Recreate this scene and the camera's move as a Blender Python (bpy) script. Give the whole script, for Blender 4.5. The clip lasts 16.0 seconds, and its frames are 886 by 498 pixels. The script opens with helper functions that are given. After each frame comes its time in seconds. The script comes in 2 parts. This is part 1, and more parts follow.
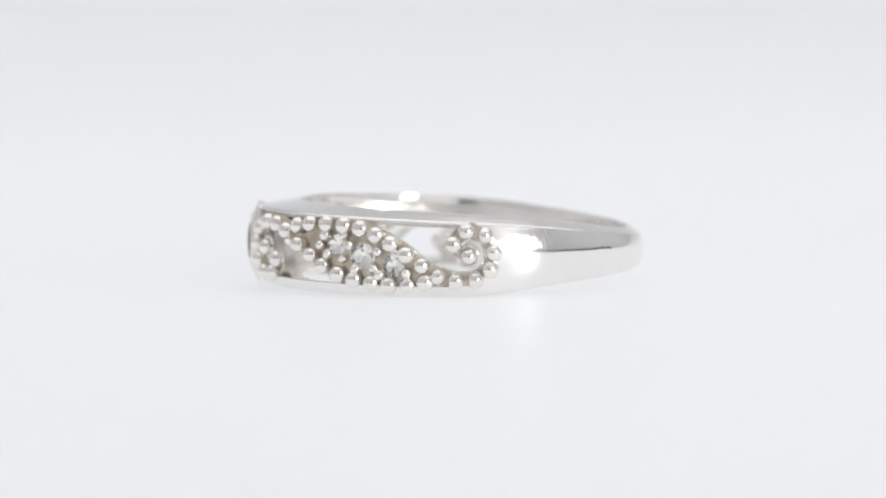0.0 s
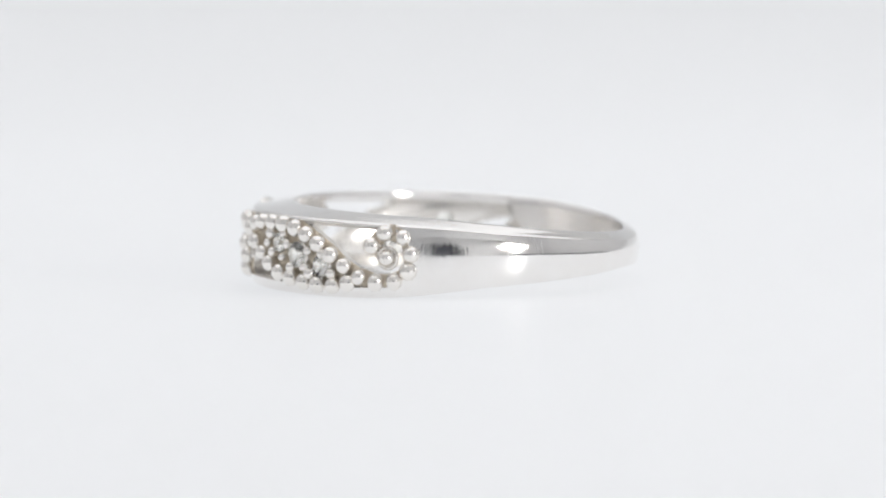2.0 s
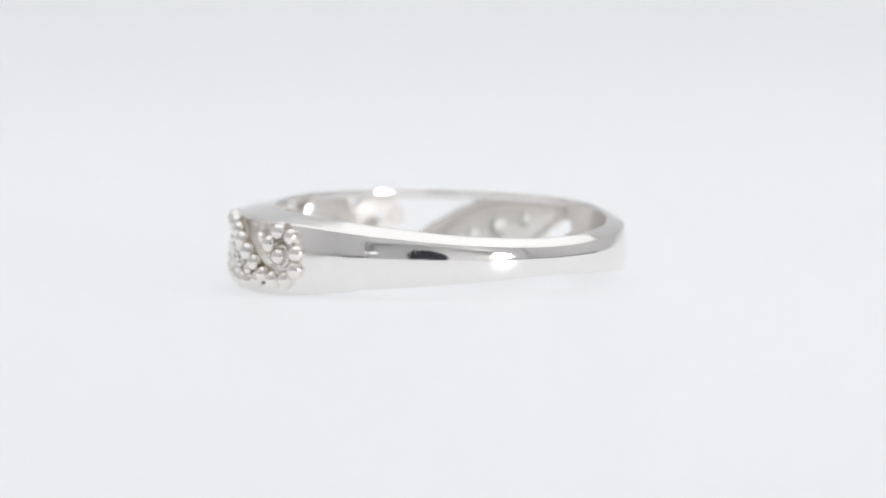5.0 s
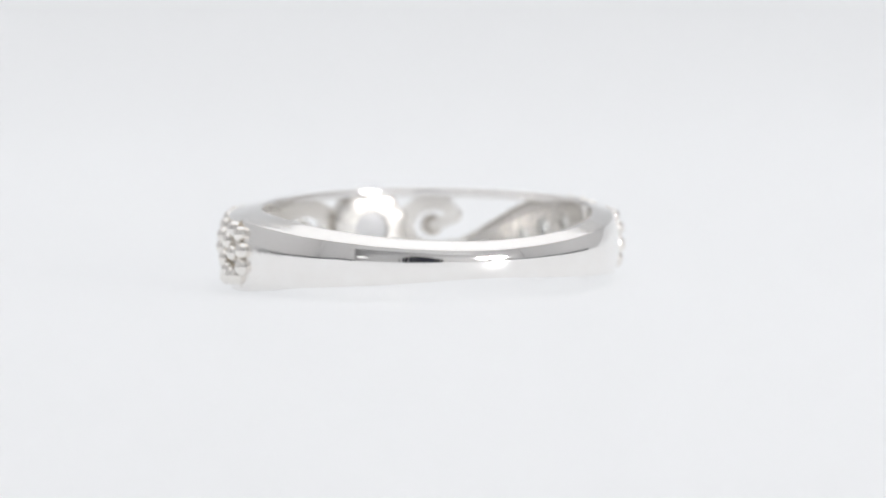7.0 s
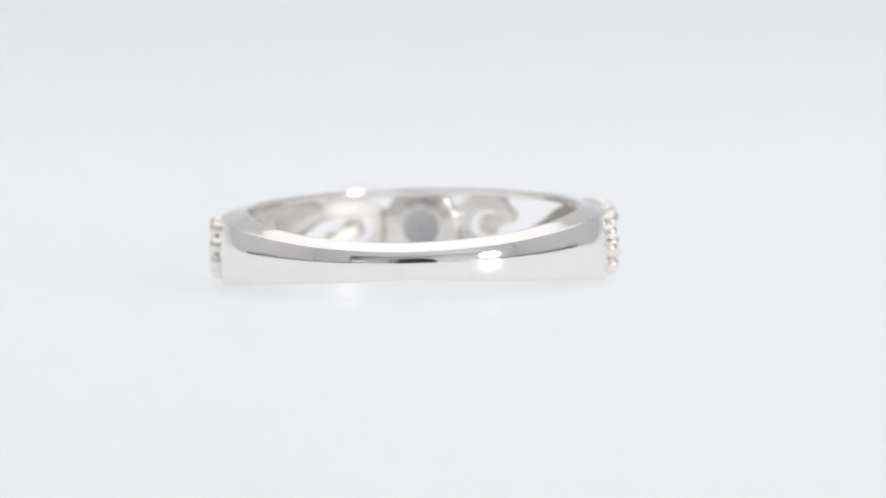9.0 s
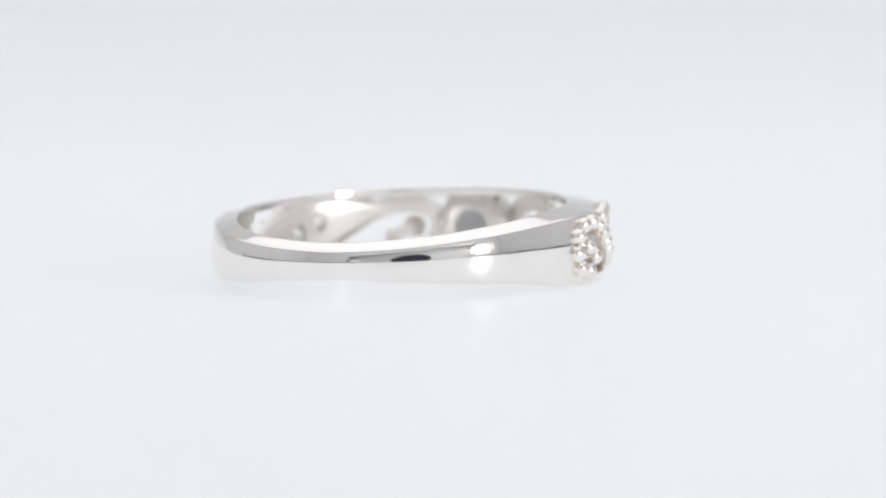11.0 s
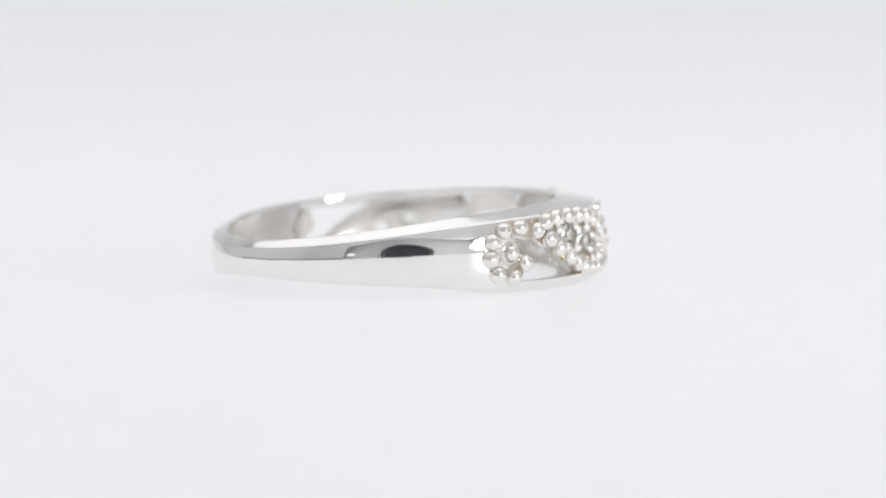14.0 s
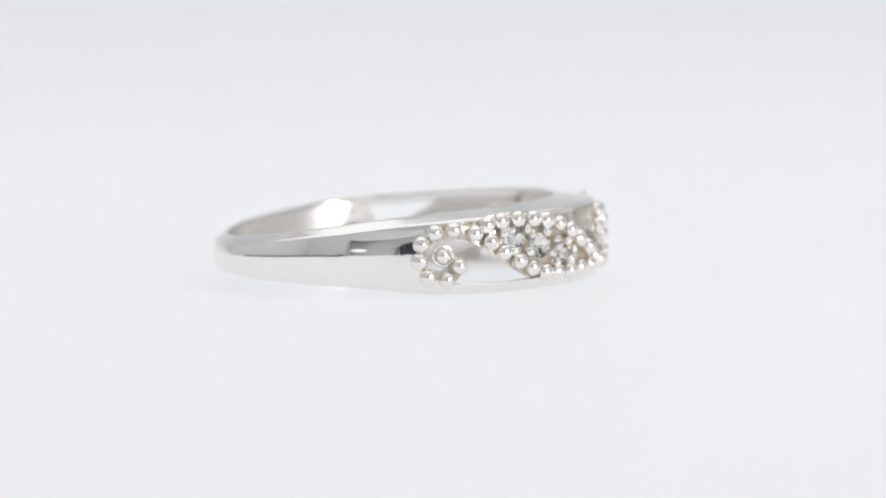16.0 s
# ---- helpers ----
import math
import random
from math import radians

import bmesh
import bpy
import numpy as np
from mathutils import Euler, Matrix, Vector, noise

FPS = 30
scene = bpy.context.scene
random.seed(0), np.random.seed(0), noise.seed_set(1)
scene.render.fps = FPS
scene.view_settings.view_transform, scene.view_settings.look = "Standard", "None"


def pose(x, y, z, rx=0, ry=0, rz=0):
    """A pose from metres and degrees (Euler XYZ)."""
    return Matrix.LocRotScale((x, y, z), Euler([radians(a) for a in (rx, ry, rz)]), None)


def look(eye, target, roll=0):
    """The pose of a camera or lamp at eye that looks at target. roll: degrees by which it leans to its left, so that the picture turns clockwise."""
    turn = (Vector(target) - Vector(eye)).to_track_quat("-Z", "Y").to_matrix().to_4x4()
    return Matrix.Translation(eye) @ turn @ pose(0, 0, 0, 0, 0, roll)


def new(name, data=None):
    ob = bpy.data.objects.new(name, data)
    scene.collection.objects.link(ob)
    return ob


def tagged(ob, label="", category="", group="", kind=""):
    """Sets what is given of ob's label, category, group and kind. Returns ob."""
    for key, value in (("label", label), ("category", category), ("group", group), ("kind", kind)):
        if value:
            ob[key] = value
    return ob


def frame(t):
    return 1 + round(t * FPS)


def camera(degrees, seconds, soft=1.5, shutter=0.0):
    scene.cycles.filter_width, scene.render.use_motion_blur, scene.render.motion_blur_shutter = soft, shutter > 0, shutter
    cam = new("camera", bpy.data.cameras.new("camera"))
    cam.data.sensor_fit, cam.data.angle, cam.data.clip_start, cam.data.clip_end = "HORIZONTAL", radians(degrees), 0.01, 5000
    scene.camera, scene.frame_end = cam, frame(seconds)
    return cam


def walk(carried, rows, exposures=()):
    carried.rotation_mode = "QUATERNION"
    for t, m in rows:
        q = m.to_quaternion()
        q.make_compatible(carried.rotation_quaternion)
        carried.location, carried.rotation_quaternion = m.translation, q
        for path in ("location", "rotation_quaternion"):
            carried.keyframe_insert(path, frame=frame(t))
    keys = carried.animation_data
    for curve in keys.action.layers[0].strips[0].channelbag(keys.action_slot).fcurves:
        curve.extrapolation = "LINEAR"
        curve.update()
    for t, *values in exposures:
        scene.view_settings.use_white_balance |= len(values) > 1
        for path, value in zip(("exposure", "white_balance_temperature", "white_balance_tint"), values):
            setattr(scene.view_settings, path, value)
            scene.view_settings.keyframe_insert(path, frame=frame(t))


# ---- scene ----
MM = 0.001
RIM = 8.25                       # inner radius of the ring, mm
HALF = 1.955                      # height of the band's middle over the table, mm
TILT = 1.9                       # the ring leans: its front stands this many degrees higher
SPIN = 10.5                    # turn of the table, degrees a second
FRONT = -177.75                  # heading of the ring's front at the start
CENTRE = (1.715, -0.622)         # the ring's centre on the turning table, mm

# ---- camera ----
cam = camera(13.5, 16.0, soft=2.0)
EYE = Vector((0.0, -189.34, 15.03)) * MM
DOWN, ASIDE = radians(4.05), radians(0.21)
AHEAD = Vector((math.sin(ASIDE) * math.cos(DOWN), math.cos(ASIDE) * math.cos(DOWN), -math.sin(DOWN)))
STAND = look(EYE, EYE + AHEAD, -1.05)
walk(cam, [(0.0, STAND), (16.0, STAND)], exposures=[(0.0, 0.035), (16.0, 0.035)])
cam.data.dof.use_dof = True
cam.data.dof.focus_distance = 0.181
cam.data.dof.aperture_fstop = 36.0

# ---- world and lights ----
world = bpy.data.worlds.new("dim_studio")
scene.world = world
world.use_nodes = True
world.node_tree.nodes["Background"].inputs["Color"].default_value = (0.5, 0.52, 0.55, 1)
world.node_tree.nodes["Background"].inputs["Strength"].default_value = 0.05


def area(name, eye, target, sx, sy, watts, tint=(1, 1, 1)):
    lamp = bpy.data.lights.new(name, "AREA")
    lamp.shape, lamp.size, lamp.size_y = ("ELLIPSE" if sx < 100 else "RECTANGLE"), sx * MM, sy * MM
    lamp.energy, lamp.color = watts, tint
    ob = new(name, lamp)
    ob.matrix_world = look(Vector(eye) * MM, Vector(target) * MM)
    return ob


area("ceiling_softbox", (0, 140, 378), (0, 140, 0), 600, 640, 0.72, (0.994, 0.989, 0.996))
# unseen lamp added below the table to lighten the shadows under the ring
area("under_table_fill", (0, 105, -130), (0, 105, 0), 640, 640, 1.105, (1.0, 0.987, 0.988))
area("front_lamp", (175, -195, 50), (0, 0, 5), 52, 52, 0.39, (1.0, 0.99, 0.97))
# weak lamp added for the small pale oval mirrored in the shank
area("oval_stand_in", (-126, -203, 28), (0, 0, 5), 24, 16, 0.0009, (1.0, 0.99, 0.98))


# ---- materials ----
def material(name):
    m = bpy.data.materials.new(name)
    m.use_nodes = True
    return m, m.node_tree, m.node_tree.nodes["Principled BSDF"]


def noise_node(tree, scale, detail=3.0):
    co = tree.nodes.new("ShaderNodeTexCoord")
    n = tree.nodes.new("ShaderNodeTexNoise")
    n.inputs["Scale"].default_value, n.inputs["Detail"].default_value = scale, detail
    tree.links.new(co.outputs["Object"], n.inputs["Vector"])
    return n


def span(tree, source, lo, hi):
    r = tree.nodes.new("ShaderNodeMapRange")
    r.inputs["To Min"].default_value, r.inputs["To Max"].default_value = lo, hi
    tree.links.new(source, r.inputs["Value"])
    return r.outputs["Result"]


def two_tone(tree, source, a, b, socket):
    r = tree.nodes.new("ShaderNodeValToRGB")
    r.color_ramp.elements[0].position, r.color_ramp.elements[1].position = 0.35, 0.65
    r.color_ramp.elements[0].color, r.color_ramp.elements[1].color = (*a, 1), (*b, 1)
    tree.links.new(source, r.inputs["Fac"])
    tree.links.new(r.outputs["Color"], socket)


def bumped(tree, shader, source, strength, distance):
    b = tree.nodes.new("ShaderNodeBump")
    b.inputs["Strength"].default_value, b.inputs["Distance"].default_value = strength, distance
    tree.links.new(source, b.inputs["Height"])
    tree.links.new(b.outputs["Normal"], shader.inputs["Normal"])


def silver(name, rough, bump, a=(0.926, 0.911, 0.894), b=(0.908, 0.889, 0.868), scratched=0.0, metal=1.0, grain=900, ripple=260, ends=False, swell=1.0):
    m, tree, sh = material(name)
    sh.inputs["Metallic"].default_value = metal
    n = noise_node(tree, grain, 4)
    two_tone(tree, n.outputs["Fac"], a, b, sh.inputs["Base Color"])
    fine = noise_node(tree, 5000, 2)
    gloss = span(tree, fine.outputs["Fac"], rough * 0.7, rough * 1.4)
    wave = noise_node(tree, ripple, 2)
    height = span(tree, wave.outputs["Fac"], 0.0, swell)
    if scratched:
        # short upright rubs, in patches
        co = tree.nodes.new("ShaderNodeTexCoord")
        turn = tree.nodes.new("ShaderNodeMapping")
        turn.inputs["Scale"].default_value = (9000, 9000, 900)
        tree.links.new(co.outputs["Object"], turn.inputs["Vector"])
        rub = tree.nodes.new("ShaderNodeTexNoise")
        rub.inputs["Scale"].default_value, rub.inputs["Detail"].default_value = 1.0, 2.0
        tree.links.new(turn.outputs["Vector"], rub.inputs["Vector"])
        patch = noise_node(tree, 420, 1)
        gate = tree.nodes.new("ShaderNodeMapRange")
        gate.inputs["From Min"].default_value, gate.inputs["From Max"].default_value = 0.54, 0.68
        gate.inputs["To Max"].default_value = scratched
        tree.links.new(patch.outputs["Fac"], gate.inputs["Value"])
        mul = tree.nodes.new("ShaderNodeMath")
        mul.operation = "MULTIPLY"
        tree.links.new(rub.outputs["Fac"], mul.inputs[0])
        where = gate.outputs["Result"]
        if ends:
            # the last polishing strokes, left next to the scrolls
            axes = tree.nodes.new("ShaderNodeSeparateXYZ")
            tree.links.new(co.outputs["Object"], axes.inputs[0])
            away = tree.nodes.new("ShaderNodeMath")
            away.operation = "ABSOLUTE"
            tree.links.new(axes.outputs["X"], away.inputs[0])
            near = tree.nodes.new("ShaderNodeMapRange")
            near.inputs["From Min"].default_value, near.inputs["From Max"].default_value = 0.003, 0.0
            lean = tree.nodes.new("ShaderNodeMath")       # more of them on one side
            lean.operation = "MULTIPLY_ADD"
            lean.inputs[1].default_value = -0.15
            tree.links.new(axes.outputs["Y"], lean.inputs[0])
            tree.links.new(away.outputs[0], lean.inputs[2])
            tree.links.new(lean.outputs[0], near.inputs["Value"])
            spots = noise_node(tree, 700, 3)
            worn = tree.nodes.new("ShaderNodeMapRange")
            worn.inputs["From Min"].default_value, worn.inputs["From Max"].default_value = 0.35, 0.6
            worn.inputs["To Min"].default_value = 0.5
            tree.links.new(spots.outputs["Fac"], worn.inputs["Value"])
            both = tree.nodes.new("ShaderNodeMath")
            both.operation = "MULTIPLY"
            tree.links.new(near.outputs["Result"], both.inputs[0])
            flat = tree.nodes.new("ShaderNodeVectorMath")       # on the outside alone
            flat.operation = "MULTIPLY"
            flat.inputs[1].default_value = (1, 1, 0)
            tree.links.new(co.outputs["Object"], flat.inputs[0])
            reach = tree.nodes.new("ShaderNodeVectorMath")
            reach.operation = "LENGTH"
            tree.links.new(flat.outputs["Vector"], reach.inputs[0])
            outside = tree.nodes.new("ShaderNodeMapRange")
            outside.inputs["From Min"].default_value, outside.inputs["From Max"].default_value = 0.0086, 0.009
            tree.links.new(reach.outputs["Value"], outside.inputs["Value"])
            face = tree.nodes.new("ShaderNodeMath")
            face.operation = "MULTIPLY"
            tree.links.new(worn.outputs["Result"], face.inputs[0])
            tree.links.new(outside.outputs["Result"], face.inputs[1])
            tree.links.new(face.outputs[0], both.inputs[1])
            more = tree.nodes.new("ShaderNodeMath")
            more.operation = "MULTIPLY_ADD"
            more.inputs[1].default_value = 1.6
            wide = tree.nodes.new("ShaderNodeMapRange")         # rubs reach further than the dullness
            wide.inputs["From Min"].default_value, wide.inputs["From Max"].default_value = 0.0052, 0.001
            tree.links.new(lean.outputs[0], wide.inputs["Value"])
            rubbed = tree.nodes.new("ShaderNodeMath")
            rubbed.operation = "MULTIPLY"
            tree.links.new(wide.outputs["Result"], rubbed.inputs[0])
            tree.links.new(face.outputs[0], rubbed.inputs[1])
            tree.links.new(rubbed.outputs[0], more.inputs[0])
            tree.links.new(where, more.inputs[2])
            where = more.outputs[0]
            soft = tree.nodes.new("ShaderNodeMath")
            soft.operation = "MULTIPLY_ADD"
            soft.inputs[1].default_value = 0.16
            tree.links.new(both.outputs[0], soft.inputs[0])
            tree.links.new(gloss, soft.inputs[2])
            satin = tree.nodes.new("ShaderNodeMapRange")       # the bore is left satin
            satin.inputs["From Min"].default_value, satin.inputs["From Max"].default_value = 0.0082505, 0.008254
            satin.inputs["To Min"].default_value, satin.inputs["To Max"].default_value = 0.2, 0.0
            tree.links.new(reach.outputs["Value"], satin.inputs["Value"])
            total = tree.nodes.new("ShaderNodeMath")
            total.operation = "ADD"
            tree.links.new(soft.outputs[0], total.inputs[0])
            tree.links.new(satin.outputs["Result"], total.inputs[1])
            gloss = total.outputs[0]
        tree.links.new(where, mul.inputs[1])
        add = tree.nodes.new("ShaderNodeMath")
        add.operation = "ADD"
        tree.links.new(mul.outputs[0], add.inputs[0])
        tree.links.new(height, add.inputs[1])
        height = add.outputs[0]
    tree.links.new(gloss, sh.inputs["Roughness"])
    bumped(tree, sh, height, bump, 0.00008)
    return m


SILVER = silver("polished_silver", 0.06, 0.12, scratched=1.2, ends=True, swell=0.4)
SILVER_BEAD = silver("silver_bead", 0.12, 0.35, (0.93, 0.904, 0.868), (0.91, 0.88, 0.84), metal=0.95, ripple=2200)
BROWN_SILVER = silver("brown_silver", 0.3, 0.3, (0.74, 0.67, 0.56), (0.55, 0.48, 0.385), metal=0.85, grain=1800, ripple=1500)
DULL = silver("dull_silver", 0.55, 0.3, (0.62, 0.62, 0.63), (0.54, 0.54, 0.55))
SILVER_CAST = silver("cast_silver", 0.22, 0.3, (0.92, 0.9, 0.87), (0.87, 0.845, 0.81), metal=0.82, grain=1500, ripple=600)


def clear_stone(name, tint, ior):
    m, tree, sh = material(name)
    sh.inputs["Base Color"].default_value = (*tint, 1)
    sh.inputs["Transmission Weight"].default_value = 1.0
    sh.inputs["IOR"].default_value = ior
    sh.inputs["Roughness"].default_value = 0.01
    return m


CRYSTAL = clear_stone("clear_zirconia", (1.0, 0.995, 0.955), 1.76)
DARK_STONE, _t, _s = material("dark_stone")
_s.inputs["Base Color"].default_value = (0.05, 0.045, 0.05, 1)
_s.inputs["Roughness"].default_value = 0.15
_s.inputs["Specular IOR Level"].default_value = 0.25


def plain(name, a, b, rough, scale, spec=0.3, bump=0.1, depth=0.0001):
    m, tree, sh = material(name)
    n = noise_node(tree, scale, 4)
    two_tone(tree, n.outputs["Fac"], a, b, sh.inputs["Base Color"])
    g = noise_node(tree, scale * 25, 3)
    tree.links.new(span(tree, g.outputs["Fac"], rough * 0.9, rough * 1.1), sh.inputs["Roughness"])
    sh.inputs["Specular IOR Level"].default_value = spec
    bumped(tree, sh, g.outputs["Fac"], bump, depth)
    return m


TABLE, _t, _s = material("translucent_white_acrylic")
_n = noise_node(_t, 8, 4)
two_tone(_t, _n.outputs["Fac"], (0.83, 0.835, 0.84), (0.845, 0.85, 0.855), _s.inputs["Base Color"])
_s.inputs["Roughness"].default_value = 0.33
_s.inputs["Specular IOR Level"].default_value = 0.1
# lets the added lamp below brighten the floor
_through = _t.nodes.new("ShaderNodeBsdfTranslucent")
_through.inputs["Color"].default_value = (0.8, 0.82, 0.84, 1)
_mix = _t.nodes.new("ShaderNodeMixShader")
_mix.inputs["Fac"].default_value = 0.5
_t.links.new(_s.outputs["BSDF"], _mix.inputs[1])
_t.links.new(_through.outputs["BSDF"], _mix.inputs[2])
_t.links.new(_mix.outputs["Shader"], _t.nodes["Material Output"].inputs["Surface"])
FELT = plain("grey_cloth", (0.765, 0.762, 0.765), (0.795, 0.792, 0.795), 0.9, 60, 0.1, 0.4, 0.0005)
WHITE_CLOTH = plain("white_cloth", (0.8, 0.8, 0.8), (0.83, 0.83, 0.83), 0.9, 60, 0.1, 0.3, 0.0005)
DIM_CLOTH = plain("pale_grey_cloth", (0.86, 0.86, 0.865), (0.89, 0.89, 0.895), 0.9, 60, 0.1, 0.4, 0.0005)
BLACK = plain("black_rubber", (0.03, 0.03, 0.032), (0.045, 0.045, 0.047), 0.5, 90, 0.3, 0.2, 0.0003)
LENS_GLASS, _t, _s = material("coated_lens_glass")
_s.inputs["Base Color"].default_value = (0.03, 0.032, 0.045, 1)
_s.inputs["Roughness"].default_value = 0.03


# ---- mesh tools (millimetres) ----
def part(name, bm, mat, parent=None, label="", smooth=True, sharp=0):
    bmesh.ops.recalc_face_normals(bm, faces=bm.faces)
    me = bpy.data.meshes.new(name)
    bm.to_mesh(me)
    bm.free()
    me.materials.append(mat)
    for p in me.polygons:
        p.use_smooth = smooth
    if sharp:
        me.set_sharp_from_angle(angle=radians(sharp))
    ob = new(name, me)
    ob.parent = parent
    if label:
        tagged(ob, label)
    return ob


def slab(bm, x0, x1, y0, y1, z0, z1):
    v = [bm.verts.new(Vector((x, y, z)) * MM) for x in (x0, x1) for y in (y0, y1) for z in (z0, z1)]
    for q in ((0, 1, 3, 2), (4, 6, 7, 5), (0, 4, 5, 1), (2, 3, 7, 6), (0, 2, 6, 4), (1, 5, 7, 3)):
        bm.faces.new([v[i] for i in q])
    return bm


def wrap(u, z, r):
    """A point at u degrees from the ring's front, z from its middle height, r from its axis."""
    a = radians(u)
    return Vector((r * math.cos(a), r * math.sin(a), z + HALF)) * MM


def grid_faces(bm, rows, close_rows=False, close_cols=False):
    n, m = len(rows), len(rows[0])
    for i in range(n if close_rows else n - 1):
        for j in range(m if close_cols else m - 1):
            bm.faces.new((rows[i][j], rows[(i + 1) % n][j], rows[(i + 1) % n][(j + 1) % m], rows[i][(j + 1) % m]))


def cap(bm, *rings):
    for ring_verts in rings:
        f = bm.faces.new(ring_verts)
        for e in f.edges:
            e.smooth = False


def lerp_table(table, x):
    """A smooth curve through the (x, y) pairs of a table."""
    n = len(table)
    i = max(0, min(n - 2, sum(1 for t in table[1:] if t[0] < x)))
    (x0, y0), (x1, y1) = table[i], table[i + 1]

    def slope(j):
        if j in (0, n - 1):
            return 0.0
        return (table[j + 1][1] - table[j - 1][1]) / (table[j + 1][0] - table[j - 1][0])
    d = x1 - x0
    k = min(1.0, max(0.0, (x - x0) / d))
    return ((2 * k ** 3 - 3 * k * k + 1) * y0 + (k ** 3 - 2 * k * k + k) * d * slope(i)
            + (3 * k * k - 2 * k ** 3) * y1 + (k ** 3 - k * k) * d * slope(i + 1))


HEIGHT = [(0, 2.2), (45, 2.12), (85, 1.97), (104, 1.83), (125, 1.54), (150, 1.19), (180, 1.0)]
OUTER = [(0, 10.56), (45, 10.38), (90, 9.87), (120, 9.52), (146, 9.24), (180, 9.1)]


LOWER_EDGE = [(0, 1.84), (45, 1.94), (75, 1.94), (90, 1.84), (101, 1.64), (117, 1.31), (149, 0.93), (180, 0.7)]


def outer_r(u):
    """Outer radius at u degrees; one shoulder falls away a little faster."""
    return lerp_table(OUTER, abs(u)) - (0.13 * math.exp(-((u + 114) / 14) ** 2) if u < 0 else 0.0)


def half_section(u, lower):
    """Half of the band's section at u degrees, from the flat inside over a sloping facet to the middle of the crowned face: (z, r) pairs."""
    ro = outer_r(u)
    top = lerp_table(HEIGHT, abs(u))
    edge = lerp_table(LOWER_EDGE, abs(u)) if lower else top - 0.40
    h = edge + 0.12 if lower else top
    crown = 0.13 + 0.06 * (top - 1.0)
    face = [(edge * k, ro - crown * k * k) for k in (1, 0.97, 0.9, 0.8, 0.65, 0.5, 0.35, 0.2, 0.1, 0)]
    ze, re = face[0]
    half = [(h * 0.8, RIM), (h - 0.1, RIM + 0.015), (h - 0.03, RIM + 0.05), (h, RIM + 0.12), (h - 0.02, RIM + 0.2)]
    for k in (0.25, 0.5, 0.75, 0.88):
        half.append((h - 0.02 + (ze + 0.06 - h + 0.02) * k, RIM + 0.2 + (re - 0.07 - RIM - 0.2) * k))
    return half + [(ze + 0.06, re - 0.07), (ze + 0.03, re - 0.03)] + face


def band_section(u):
    """The closed section of the plain shank at u degrees."""
    over, under = half_section(u, False), half_section(u, True)
    return over + [(-z, r) for z, r in under[-2::-1]] + [(-under[0][0] * 0.5, RIM), (0, RIM), (over[0][0] * 0.5, RIM)]


def shank_start(z):
    """Where the shank begins at height z: it hugs the round end of the scroll."""
    return 87.6 + math.sqrt(max(1.33 ** 2 - z * z, 0.2)) / 0.17


# ---- setting ----
def build_setting():
    bm = bmesh.new()
    line = [(-330, 0), (-120, 0), (90, 0), (160, 0)]
    for i in range(1, 25):
        a = radians(52 * i / 24)
        line.append((160 + 260 * math.sin(a), 260 * (1 - math.cos(a))))
    line.append((470, 235))
    rows = [[bm.verts.new(Vector((x, y, z)) * MM) for x in (-331, -110, 110, 331)] for y, z in line]
    grid_faces(bm, rows)
    tagged(part("floor", bm, TABLE), "smooth white acrylic sweep under the ring, with an added lamp below", "floor", kind="structure")
    walls = (("wall_west", (-342, -332, -330, 470, -160, 392), FELT), ("wall_east", (332, 342, -330, 470, -160, 392), FELT),
             ("wall_north", (-342, 342, 472, 482, -160, 392), WHITE_CLOTH), ("wall_south", (-342, 342, -250, -242, -160, 392), DIM_CLOTH),
             ("front_panel_west", (-331, -148, -206, -200, 1, 392), FELT), ("front_panel_east", (158, 331, -206, -200, 1, 392), FELT),
             ("front_valance", (-147, 157, -206, -200, 92, 392), WHITE_CLOTH))
    for name, box, cloth in walls:
        tagged(part(name, slab(bmesh.new(), *box), cloth, smooth=False), "plain cloth wall of the photo box", "wall", kind="structure")
    # black strips added only to put a thin dark line into the ring's reflections
    for name, box in (("mirror_strip_west", (-331.9, -329.5, -199, 120, 0.2, 9)), ("mirror_strip_east", (329.5, 331.9, -199, 120, 0.2, 9)),
                      ("mirror_strip_front_west", (-329, -148, -199.9, -198, 0.2, 8)), ("mirror_strip_front_east", (158, 329, -199.9, -198, 0.2, 8))):
        tagged(part(name, slab(bmesh.new(), *box), BLACK, smooth=False), "thin black strip added at the wall foot to mirror as a dark line in the ring", "edging", kind="structure")
    tagged(part("ceiling", slab(bmesh.new(), -342, 342, -342, 482, 394, 402), WHITE_CLOTH, smooth=False),
           "white cloth ceiling of the photo box", "ceiling", kind="structure")
    tagged(part("table_base", slab(bmesh.new(), -342, 342, -342, 482, -170, -162), WHITE_CLOTH, smooth=False),
           "white base below the table and its added lamp", "floor", kind="structure")


build_setting()


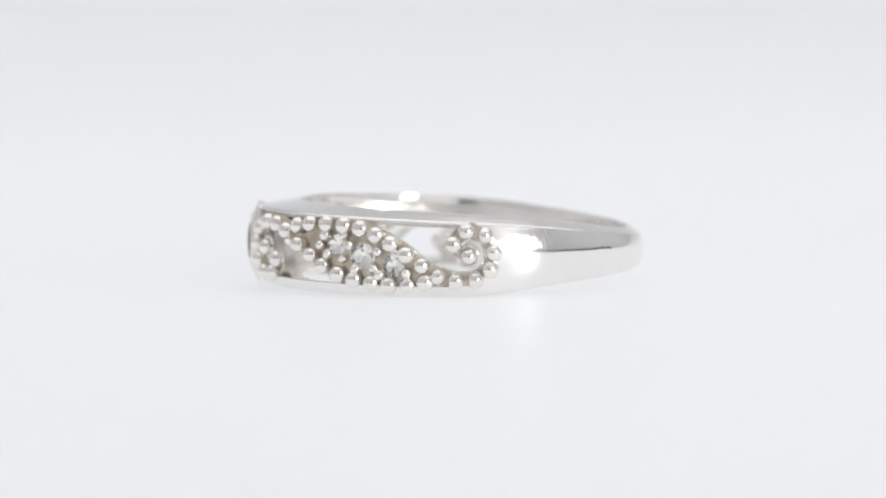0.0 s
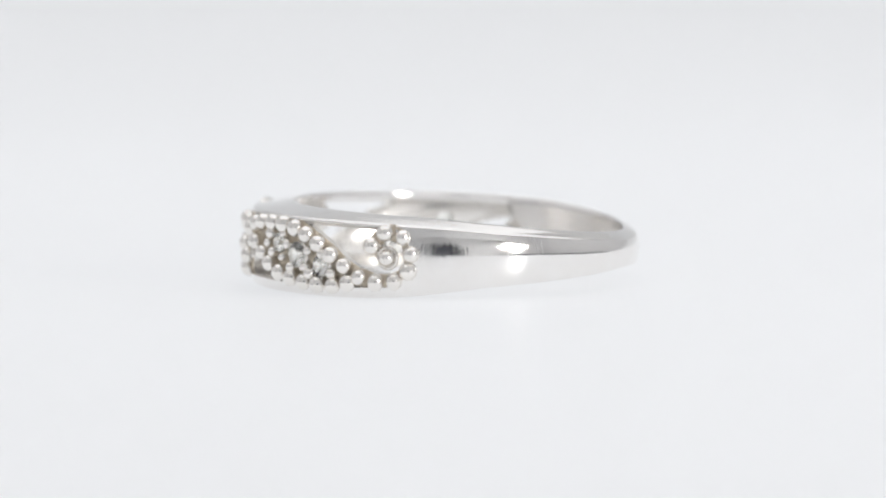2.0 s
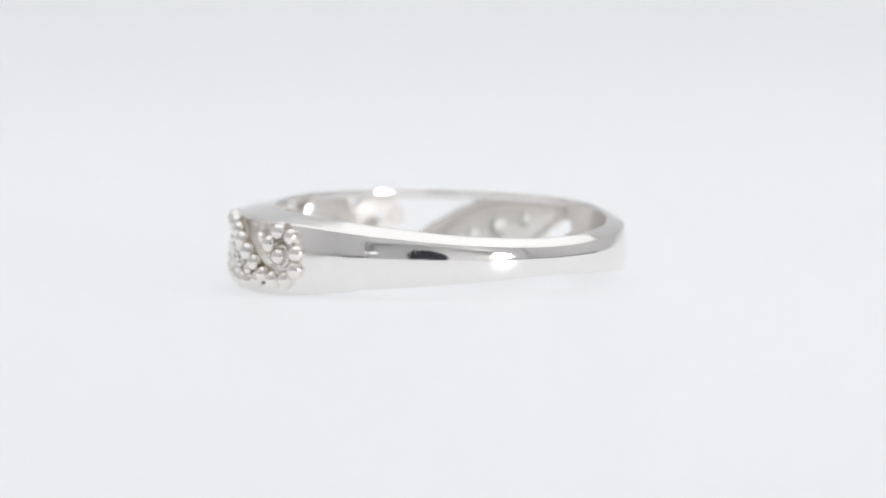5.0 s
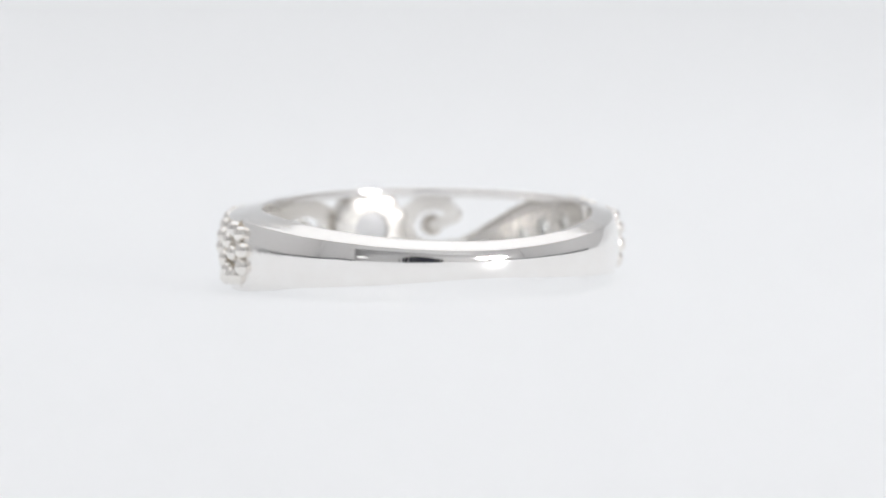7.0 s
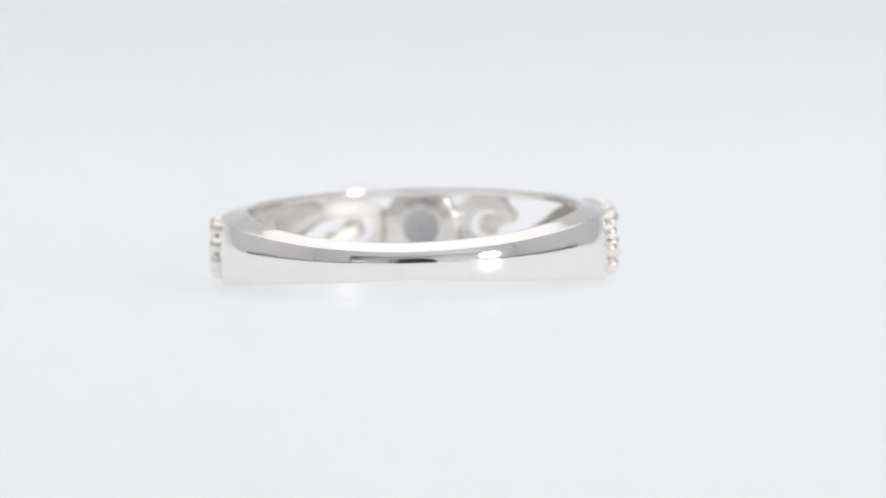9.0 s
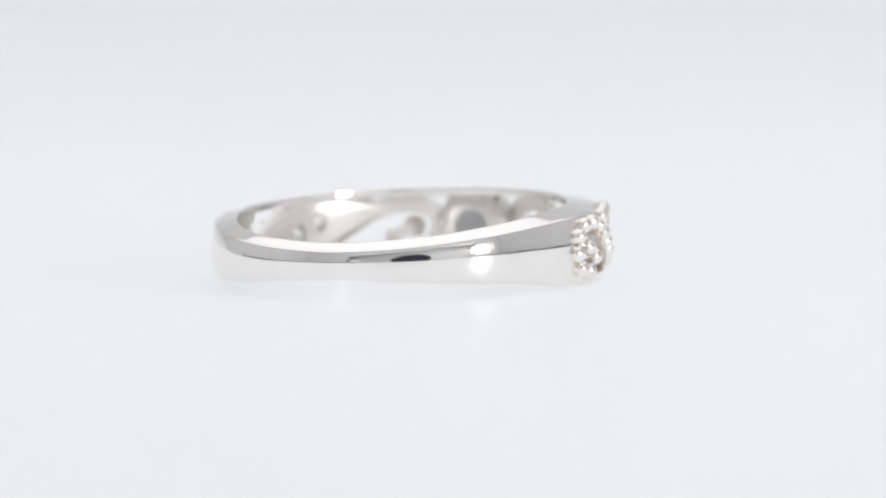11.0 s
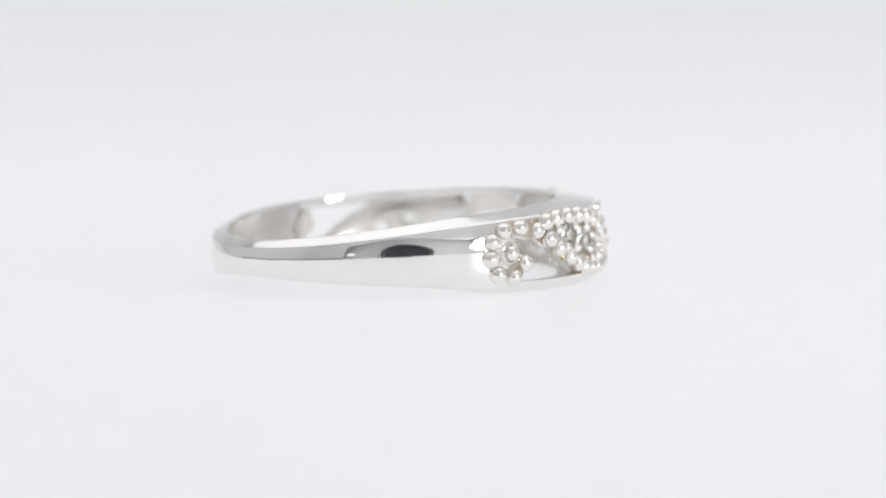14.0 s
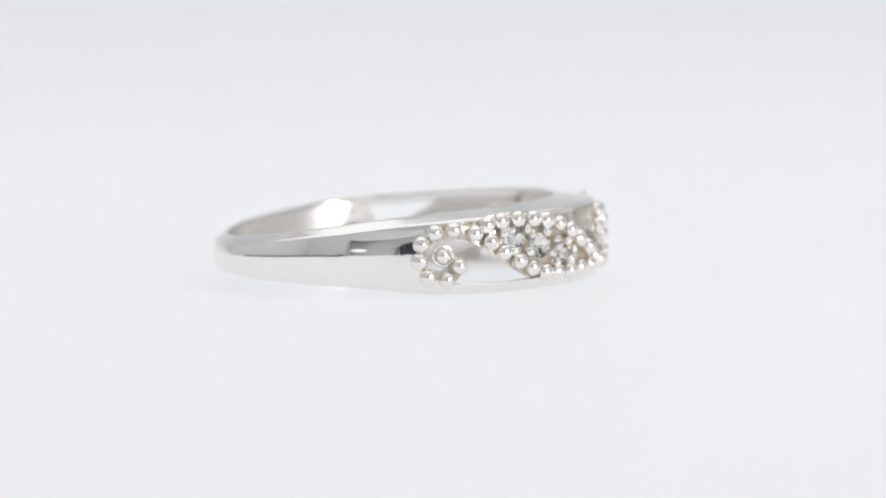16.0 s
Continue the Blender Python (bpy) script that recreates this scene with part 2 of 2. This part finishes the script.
def build_lens():
    """The dark lens that shows as an oval in the polished shank."""
    root = tagged(new("camera_lens"), "black camera lens facing the ring", "lens")
    root.matrix_world = look(EYE - AHEAD * 0.004, EYE + AHEAD)
    prof = [(0, 0.5), (20, 0.5), (30, -1), (31, 2), (38, 2), (39, 1), (39, -34), (0, -34)]
    bm = bmesh.new()
    rows = [[bm.verts.new(Vector((r * math.cos(i * math.tau / 48), r * math.sin(i * math.tau / 48), -z)) * MM) for i in range(48)] for r, z in prof[2:-1]]
    grid_faces(bm, rows, close_cols=True)
    bm.faces.new(rows[-1])
    part("barrel", bm, BLACK, root)
    bm = bmesh.new()
    rows = [[bm.verts.new(Vector((r * math.cos(i * math.tau / 48), r * math.sin(i * math.tau / 48), z)) * MM) for i in range(48)] for r, z in ((30, 1), (20, 0.2), (10, -0.3), (0.5, -0.4))]
    grid_faces(bm, rows, close_cols=True)
    bm.faces.new(rows[-1])
    part("glass", bm, LENS_GLASS, root, "dark coated lens glass")


build_lens()


# ---- the ring ----


def bead_r(u, z=0.0):
    """Radius of the bead centres: they follow the crown of the band."""
    return lerp_table(OUTER, abs(u)) + 0.1 - 0.1 * (z / 1.3) ** 2


def sphere_mesh(name, r, mat, rings=9, turns=14):
    bm = bmesh.new()
    bmesh.ops.create_uvsphere(bm, u_segments=turns, v_segments=rings, radius=r * MM)
    me = bpy.data.meshes.new(name)
    bm.to_mesh(me)
    bm.free()
    me.materials.append(mat)
    for p in me.polygons:
        p.use_smooth = True
    return me


def shared(name, me, parent, u, z, r, tilt=0.0, grow=1.0, label="", even=(1, 1, 1)):
    ob = tagged(new(name, me), label)
    ob.parent = parent
    out = Vector((math.cos(radians(u)), math.sin(radians(u)), 0))
    ob.matrix_basis = Matrix.Translation(wrap(u, z, r)) @ out.to_track_quat("Z", "Y").to_matrix().to_4x4() @ pose(0, 0, 0, 0, 0, tilt) @ Matrix.Diagonal((*(grow * Vector(even)), 1.0))
    return ob


def tube(bm, path, radius, sides=8):
    """A round wire along (u, z, r) points."""
    pts = [wrap(*p) for p in path]
    rows = []
    for i, p in enumerate(pts):
        d = (pts[min(i + 1, len(pts) - 1)] - pts[max(i - 1, 0)]).normalized()
        out = Vector((p.x, p.y, 0)).normalized()
        side = d.cross(out).normalized()
        up = side.cross(d)
        rows.append([bm.verts.new(p + (side * math.cos(k * math.tau / sides) + up * math.sin(k * math.tau / sides)) * radius * MM) for k in range(sides)])
    grid_faces(bm, rows, close_cols=True)
    cap(bm, rows[0], rows[-1])


def ribbon(bm, path, width, deep):
    """A strip of constant width along (u, z) points, from below the beads down to that depth."""
    rows = []
    for i, (u, z) in enumerate(path):
        a, b = path[max(i - 1, 0)], path[min(i + 1, len(path) - 1)]
        dx, dz = (b[0] - a[0]) * 0.1745, b[1] - a[1]
        n = math.hypot(dx, dz)
        w = width * (1 - 0.4 * max(0.0, (i / (len(path) - 1) - 0.7) / 0.3))
        nu, nz = -dz / n * w / 2 / 0.1745, dx / n * w / 2
        c, r1 = 0.1 * width, bead_r(u, z) - 0.17
        r0 = bead_r(u, z) - deep
        rows.append([bm.verts.new(wrap(*q)) for q in (
            (u - nu * 1.12, z - nz * 1.12, r0), (u + nu * 1.12, z + nz * 1.12, r0), (u + nu, z + nz, r1 - c), (u + nu * 0.7, z + nz * 0.7, r1), (u - nu * 0.7, z - nz * 0.7, r1), (u - nu, z - nz, r1 - c))])
    grid_faces(bm, rows, close_cols=True)
    cap(bm, rows[0], rows[-1])


# leaf outline and scroll, from the leaf's middle, in degrees and millimetres
UPPER = [(80.0, -0.95), (75.3, -0.48), (71.3, 0.04), (66.6, 0.54), (62.2, 0.95), (57.7, 1.22), (52.4, 1.32), (46.7, 1.35), (41.1, 1.3), (35.6, 1.2)]
LOWER = [(76.4, -1.29), (71.6, -1.43), (66.3, -1.45), (61.0, -1.41), (55.9, -1.28), (50.9, -1.02), (46.1, -0.65), (41.6, -0.18), (36.8, 0.3), (31.1, 0.88)]
SCROLL = [(84.9, -1.18), (90.3, -1.1), (94.3, -0.6), (95.1, 0.22), (92.8, 1.0), (87.5, 1.2), (83.9, 0.55), (88.3, 0.01)]
CURL = [(25.7, 1.16), (19.9, 1.2), (14.2, 0.85), (12.2, 0.1), (13.6, -0.72), (18.2, -1.28), (23.6, -1.25), (26.6, -0.55), (20.0, -0.04)]
STONES = ((50.3, 0.4, 0.5), (58.4, -0.09, 0.64), (67.4, -0.54, 0.54))
PRONGS = ((44.8, 0.32), (54.8, 0.37), (52.4, -0.3), (61.8, -0.66), (71.2, -0.86), (63.0, 0.14), (46.6, 0.82), (53.0, 0.85), (63.6, -0.95), (68.0, 0.05), (56.4, -0.74), (47.6, -0.1))


def dense(points, n):
    out = []
    for i in range(len(points) - 1):
        p0, p1, p2, p3 = points[max(i - 1, 0)], points[i], points[i + 1], points[min(i + 2, len(points) - 1)]
        for k in range(n):
            t = k / n
            out.append(tuple(0.5 * (2 * b + (c - a) * t + (2 * a - 5 * b + 4 * c - d) * t * t + (3 * b - a - 3 * c + d) * t ** 3)
                             for a, b, c, d in zip(p0, p1, p2, p3)))
    out.append(points[-1])
    return out


def build_stone_mesh(name, r, mat):
    """A round brilliant: table, crown and pavilion, pointing outwards along z."""
    bm = bmesh.new()
    rings = []
    for rad, z, off, n in ((0.55, 0.32, 0.0, 8), (0.85, 0.18, 0.5, 8), (1.0, 0.02, 0.0, 16), (1.0, -0.04, 0.0, 16)):
        rings.append([bm.verts.new(Vector((rad * math.cos((i + off) * math.tau / n), rad * math.sin((i + off) * math.tau / n), z)) * r * MM) for i in range(n)])
    tip = bm.verts.new((0, 0, -0.8 * r * MM))
    bm.faces.new(rings[0])
    for i in range(8):
        j = (i + 1) % 8
        bm.faces.new((rings[0][i], rings[0][j], rings[1][i]))
        bm.faces.new((rings[1][i], rings[0][j], rings[1][j]))
        bm.faces.new((rings[1][i], rings[2][2 * i + 1], rings[2][2 * i]))
        bm.faces.new((rings[1][i], rings[2][(2 * i + 2) % 16], rings[2][2 * i + 1]))
        bm.faces.new((rings[1][i], rings[1][j], rings[2][(2 * i + 2) % 16]))
    for i in range(16):
        j = (i + 1) % 16
        bm.faces.new((rings[2][i], rings[2][j], rings[3][j], rings[3][i]))
        bm.faces.new((rings[3][i], rings[3][j], tip))
    bmesh.ops.recalc_face_normals(bm, faces=bm.faces)
    me = bpy.data.meshes.new(name)
    bm.to_mesh(me)
    bm.free()
    me.materials.append(mat)
    return me


def drill(bm, seats):
    """Cuts a tapered seat for each stone through the leaf plate."""
    me, tool = bpy.data.meshes.new("plate"), bpy.data.meshes.new("drill")
    bm.to_mesh(me)
    bd = bmesh.new()
    for u, z, size in seats:
        at, out = wrap(u, z, 0), Vector((math.cos(radians(u)), math.sin(radians(u)), 0))
        east, up = Vector((-out.y, out.x, 0)), Vector((0, 0, 1))
        rows = [[bd.verts.new(at + (out * r + (east * math.cos(k * math.tau / 20) + up * math.sin(k * math.tau / 20)) * w) * MM) for k in range(20)]
                for w, r in ((size * 0.8, 7.9), (size * 0.8, 9.65), (size * 0.98, 9.95), (size * 0.98, 10.9))]
        grid_faces(bd, rows, close_cols=True)
        bd.faces.new(rows[0])
        bd.faces.new(rows[-1])
    bmesh.ops.recalc_face_normals(bd, faces=bd.faces)
    bd.to_mesh(tool)
    bd.free()
    a, b = new("plate", me), new("drill", tool)
    cut = a.modifiers.new("cut", "BOOLEAN")
    cut.operation, cut.solver, cut.object = "DIFFERENCE", "EXACT", b
    done = bpy.data.meshes.new_from_object(a.evaluated_get(bpy.context.evaluated_depsgraph_get()))
    bm.clear()
    bm.from_mesh(done)
    for ob in (a, b):
        bpy.data.objects.remove(ob)


def brown_floor(ob):
    """The outward face between the beads is darker and browner; the walls are bright."""
    ob.data.materials.append(BROWN_SILVER)
    for p in ob.data.polygons:
        out = Vector((p.center.x, p.center.y, 0))
        if out.length > 9.2 * MM and p.normal.dot(out.normalized()) > 0.6:
            p.material_index = 1


def build_ring():
    root = tagged(new("ring"), "polished silver ring with beaded openwork leaves and clear stones", "ring")
    # plain shank
    bm = bmesh.new()
    rows = []
    for i in range(161):
        u = 90.23 + 179.54 * i / 160
        v = u if u <= 180 else u - 360
        k = i / 160
        rows.append([bm.verts.new(wrap(shank_start(z) + (360 - 2 * shank_start(z)) * k, z, r)) for z, r in band_section(v)])
    grid_faces(bm, rows, close_cols=True)
    for end, sgn in ((90.23, 1), (269.77, -1)):
        lines = []
        for z, r in band_section(90.23)[3:-6]:
            u = shank_start(z) if sgn > 0 else 360 - shank_start(z)
            lines.append([bm.verts.new(wrap(u, z, r)), bm.verts.new(wrap(u, z, RIM))])
        grid_faces(bm, lines)
    part("shank", bm, SILVER, root, "plain polished silver shank")
    # upper and lower rail of the openwork front
    for name, sign in (("upper_rail", 1), ("lower_rail", -1)):
        bm = bmesh.new()
        rows = []
        for i in range(121):
            u = -90.24 + 180.48 * i / 120
            ro = outer_r(u)
            sec = half_section(u, sign < 0)
            h = sec[11][0] + (0.4 if sign > 0 else 0.18)
            w = 0.5 if sign > 0 else 0.66
            lip = 0.17 if sign > 0 else 0.05
            sec = sec[1:13] + ([] if sign > 0 else [(sec[12][0] - 0.2, ro - 0.08)]) + [(h - w + 0.03, ro - lip), (h - w, ro - lip - 0.05)]
            if sign > 0:                                   # a narrow second step under the upper rail
                sec += [(h - w - 0.01, ro - 0.27), (h - w - 0.13, ro - 0.29)]
                w += 0.15
            sec += [(h - w, ro - 0.34), (h - 0.42, RIM + 0.12), (h - 0.38, RIM)]
            rows.append([bm.verts.new(wrap(u, sign * z, r)) for z, r in sec])
        grid_faces(bm, rows, close_cols=True)
        cap(bm, rows[0], rows[-1])
        rail = part(name, bm, SILVER, root, sharp=0 if sign > 0 else 32)
        rail.data.materials.append(SILVER_CAST)
        for p in rail.data.polygons:
            p.material_index = 1 if p.index % len(sec) in range(len(sec) - 5, len(sec) - 1) else 0
    bead = sphere_mesh("bead", 0.43, SILVER_BEAD)
    small = sphere_mesh("prong", 0.27, SILVER_BEAD, 7, 10)
    stone = build_stone_mesh("stone", 1.0, CRYSTAL)
    rng = random.Random(4)
    for side in (1, -1):
        # leaf plate between its two beaded edges
        tops = sorted(dense(UPPER + [LOWER[-1]], 4), key=lambda p: p[0])
        lows = sorted(dense([UPPER[0]] + LOWER, 4), key=lambda p: p[0])

        def edge(line, u):
            for (u0, z0), (u1, z1) in zip(line, line[1:]):
                if u0 <= u <= u1:
                    return z0 + (z1 - z0) * (u - u0) / (u1 - u0 + 1e-9)
            return line[0][1] if u < line[0][0] else line[-1][1]
        bm = bmesh.new()
        rows_o, rows_i = [], []
        for i in range(45):
            u = 29.6 + 52.0 * i / 44
            up = (edge(tops, u + 0.8) - edge(tops, u - 0.8)) / 0.28
            dn = (edge(lows, u + 0.8) - edge(lows, u - 0.8)) / 0.28
            zt, zb = edge(tops, u) + 0.38 * math.hypot(1, up), edge(lows, u) - 0.38 * math.hypot(1, dn)
            ro, ri = [], []
            for k in range(9):
                z = zb + (zt - zb) * k / 8
                ro.append(bm.verts.new(wrap(side * u, side * z, bead_r(u, z) - 0.2 - 0.06 * math.sin(math.pi * k / 8))))
                ri.append(bm.verts.new(wrap(side * u, side * z, bead_r(u, z) - (0.55 if k in (0, 8) else 0.87 - 0.2 * ((k - 4) / 4) ** 2))))     # the back is crowned, with a bevelled border
            rows_o.append(ro)
            rows_i.append(ri)
        grid_faces(bm, rows_o)
        grid_faces(bm, rows_i)
        for i in range(44):
            for k in (0, 8):
                f = bm.faces.new((rows_o[i][k], rows_o[i + 1][k], rows_i[i + 1][k], rows_i[i][k]))
        for i in (0, 44):
            for k in range(8):
                bm.faces.new((rows_o[i][k], rows_o[i][k + 1], rows_i[i][k + 1], rows_i[i][k]))
        bmesh.ops.recalc_face_normals(bm, faces=bm.faces)
        drill(bm, [(side * u, side * z, size) for u, z, size in STONES])
        for e in bm.edges:
            e.smooth = len(e.link_faces) == 2 and e.calc_face_angle(0) < radians(35)
        leaf = part("leaf", bm, SILVER_CAST, root, "beaded silver leaf set with clear stones")
        brown_floor(leaf)
        for u, z in UPPER + LOWER:
            shared("bead", bead, leaf, side * u + rng.uniform(-0.2, 0.2), side * z + rng.uniform(-0.03, 0.03), bead_r(u, z), tilt=rng.uniform(0, 90), grow=rng.uniform(0.95, 1.06), even=(1, rng.uniform(0.9, 1.02), rng.uniform(0.82, 0.94)))
        for u, z, size in STONES:
            shared("gemstone", stone, leaf, side * u, side * z, bead_r(u) - 0.1, tilt=rng.uniform(0, 60), grow=size, label="clear faceted stone")
        for u, z in PRONGS:
            shared("prong", small, leaf, side * u, side * z, bead_r(u) - 0.08, tilt=rng.uniform(0, 90), grow=rng.uniform(0.85, 1.2), even=(1, rng.uniform(0.75, 1), 1))
        for path, lead in (([(u + (0 if side > 0 else 1.2), z) for u, z in SCROLL], (80.0, -0.95)), (CURL, (31.5, 0.95))):
            bm = bmesh.new()
            ribbon(bm, [(side * u, side * z) for u, z in dense([lead] + path, 5)], 0.82, 0.85)
            scroll = part("scroll", bm, SILVER_CAST, root, "beaded silver scroll", sharp=38)
            brown_floor(scroll)
            bm = bmesh.new()
            cu, cz = path[-1]
            turn = [k * math.tau / 20 for k in range(21)]
            tube(bm, [(side * (cu + 0.5 * math.cos(a) / 0.175), side * (cz + 0.5 * math.sin(a)), bead_r(cu) - 0.14) for a in turn], 0.09)
            part("cup", bm, SILVER_BEAD, scroll)
            for u, z in path:
                shared("bead", bead, scroll, side * u, side * z, bead_r(u, z), tilt=rng.uniform(0, 90), grow=rng.uniform(0.96, 1.06), even=(1, rng.uniform(0.9, 1.02), rng.uniform(0.82, 0.94)))
    # the round setting at the front
    bm = bmesh.new()
    prof = [(0.9, 9.1), (0.94, 9.06), (1.86, 9.06), (1.98, 9.12), (1.96, 9.4), (1.8, 9.8), (2.02, 10.28), (2.04, 10.36), (1.98, 10.42), (1.6, 10.6), (1.35, 10.76), (1.22, 10.8), (1.12, 10.74), (1.05, 10.4), (0.9, 9.8)]
    rows = []
    for rad, r in prof:
        lobe = 0.035 if rad > 1.5 and r < 9.5 else 0.0     # the back of the collar is scalloped
        rows.append([bm.verts.new(Vector((r, rad * (1 + lobe * math.cos(i * math.tau / 8)) * math.sin(i * math.tau / 80), rad * (1 + lobe * math.cos(i * math.tau / 8)) * math.cos(i * math.tau / 80) + HALF)) * MM) for i in range(80)])
    grid_faces(bm, rows, close_rows=True, close_cols=True)
    bezel = part("bezel", bm, SILVER_CAST, root, "round silver collar", sharp=40)
    bm = bmesh.new()
    rows = [[bm.verts.new(Vector((r, rad * math.sin(i * math.tau / 32), rad * math.cos(i * math.tau / 32) + HALF)) * MM) for i in range(32)]
            for rad, r in ((0.88, 9.8), (1.1, 10.5), (1.1, 10.72), (0.9, 10.85), (0.5, 10.93), (0.1, 10.95))]
    grid_faces(bm, rows, close_cols=True)
    cap(bm, rows[0], rows[-1])
    part("gemstone", bm, DARK_STONE, bezel, "dark domed centre stone")
    bm = bmesh.new()
    rows = [[bm.verts.new(Vector((r, rad * math.sin(i * math.tau / 32), rad * math.cos(i * math.tau / 32) + HALF)) * MM) for i in range(32)]
            for rad, r in ((0.91, 9.2), (0.6, 9.17), (0.05, 9.15), (0.05, 9.42), (0.91, 9.44))]
    grid_faces(bm, rows, close_rows=True, close_cols=True)
    part("backing", bm, DULL, bezel, "dull grey back of the centre stone", smooth=False)
    return root


ring = build_ring()


def motions():
    rows = []
    for i in range(33):
        t = i * 0.5
        a = radians(-SPIN * t)
        x = CENTRE[0] * math.cos(a) - CENTRE[1] * math.sin(a)
        y = CENTRE[0] * math.sin(a) + CENTRE[1] * math.cos(a)
        rows.append((t, pose(x * MM, y * MM, 0, 0, -TILT, FRONT - SPIN * t)))
    walk(ring, rows)


motions()
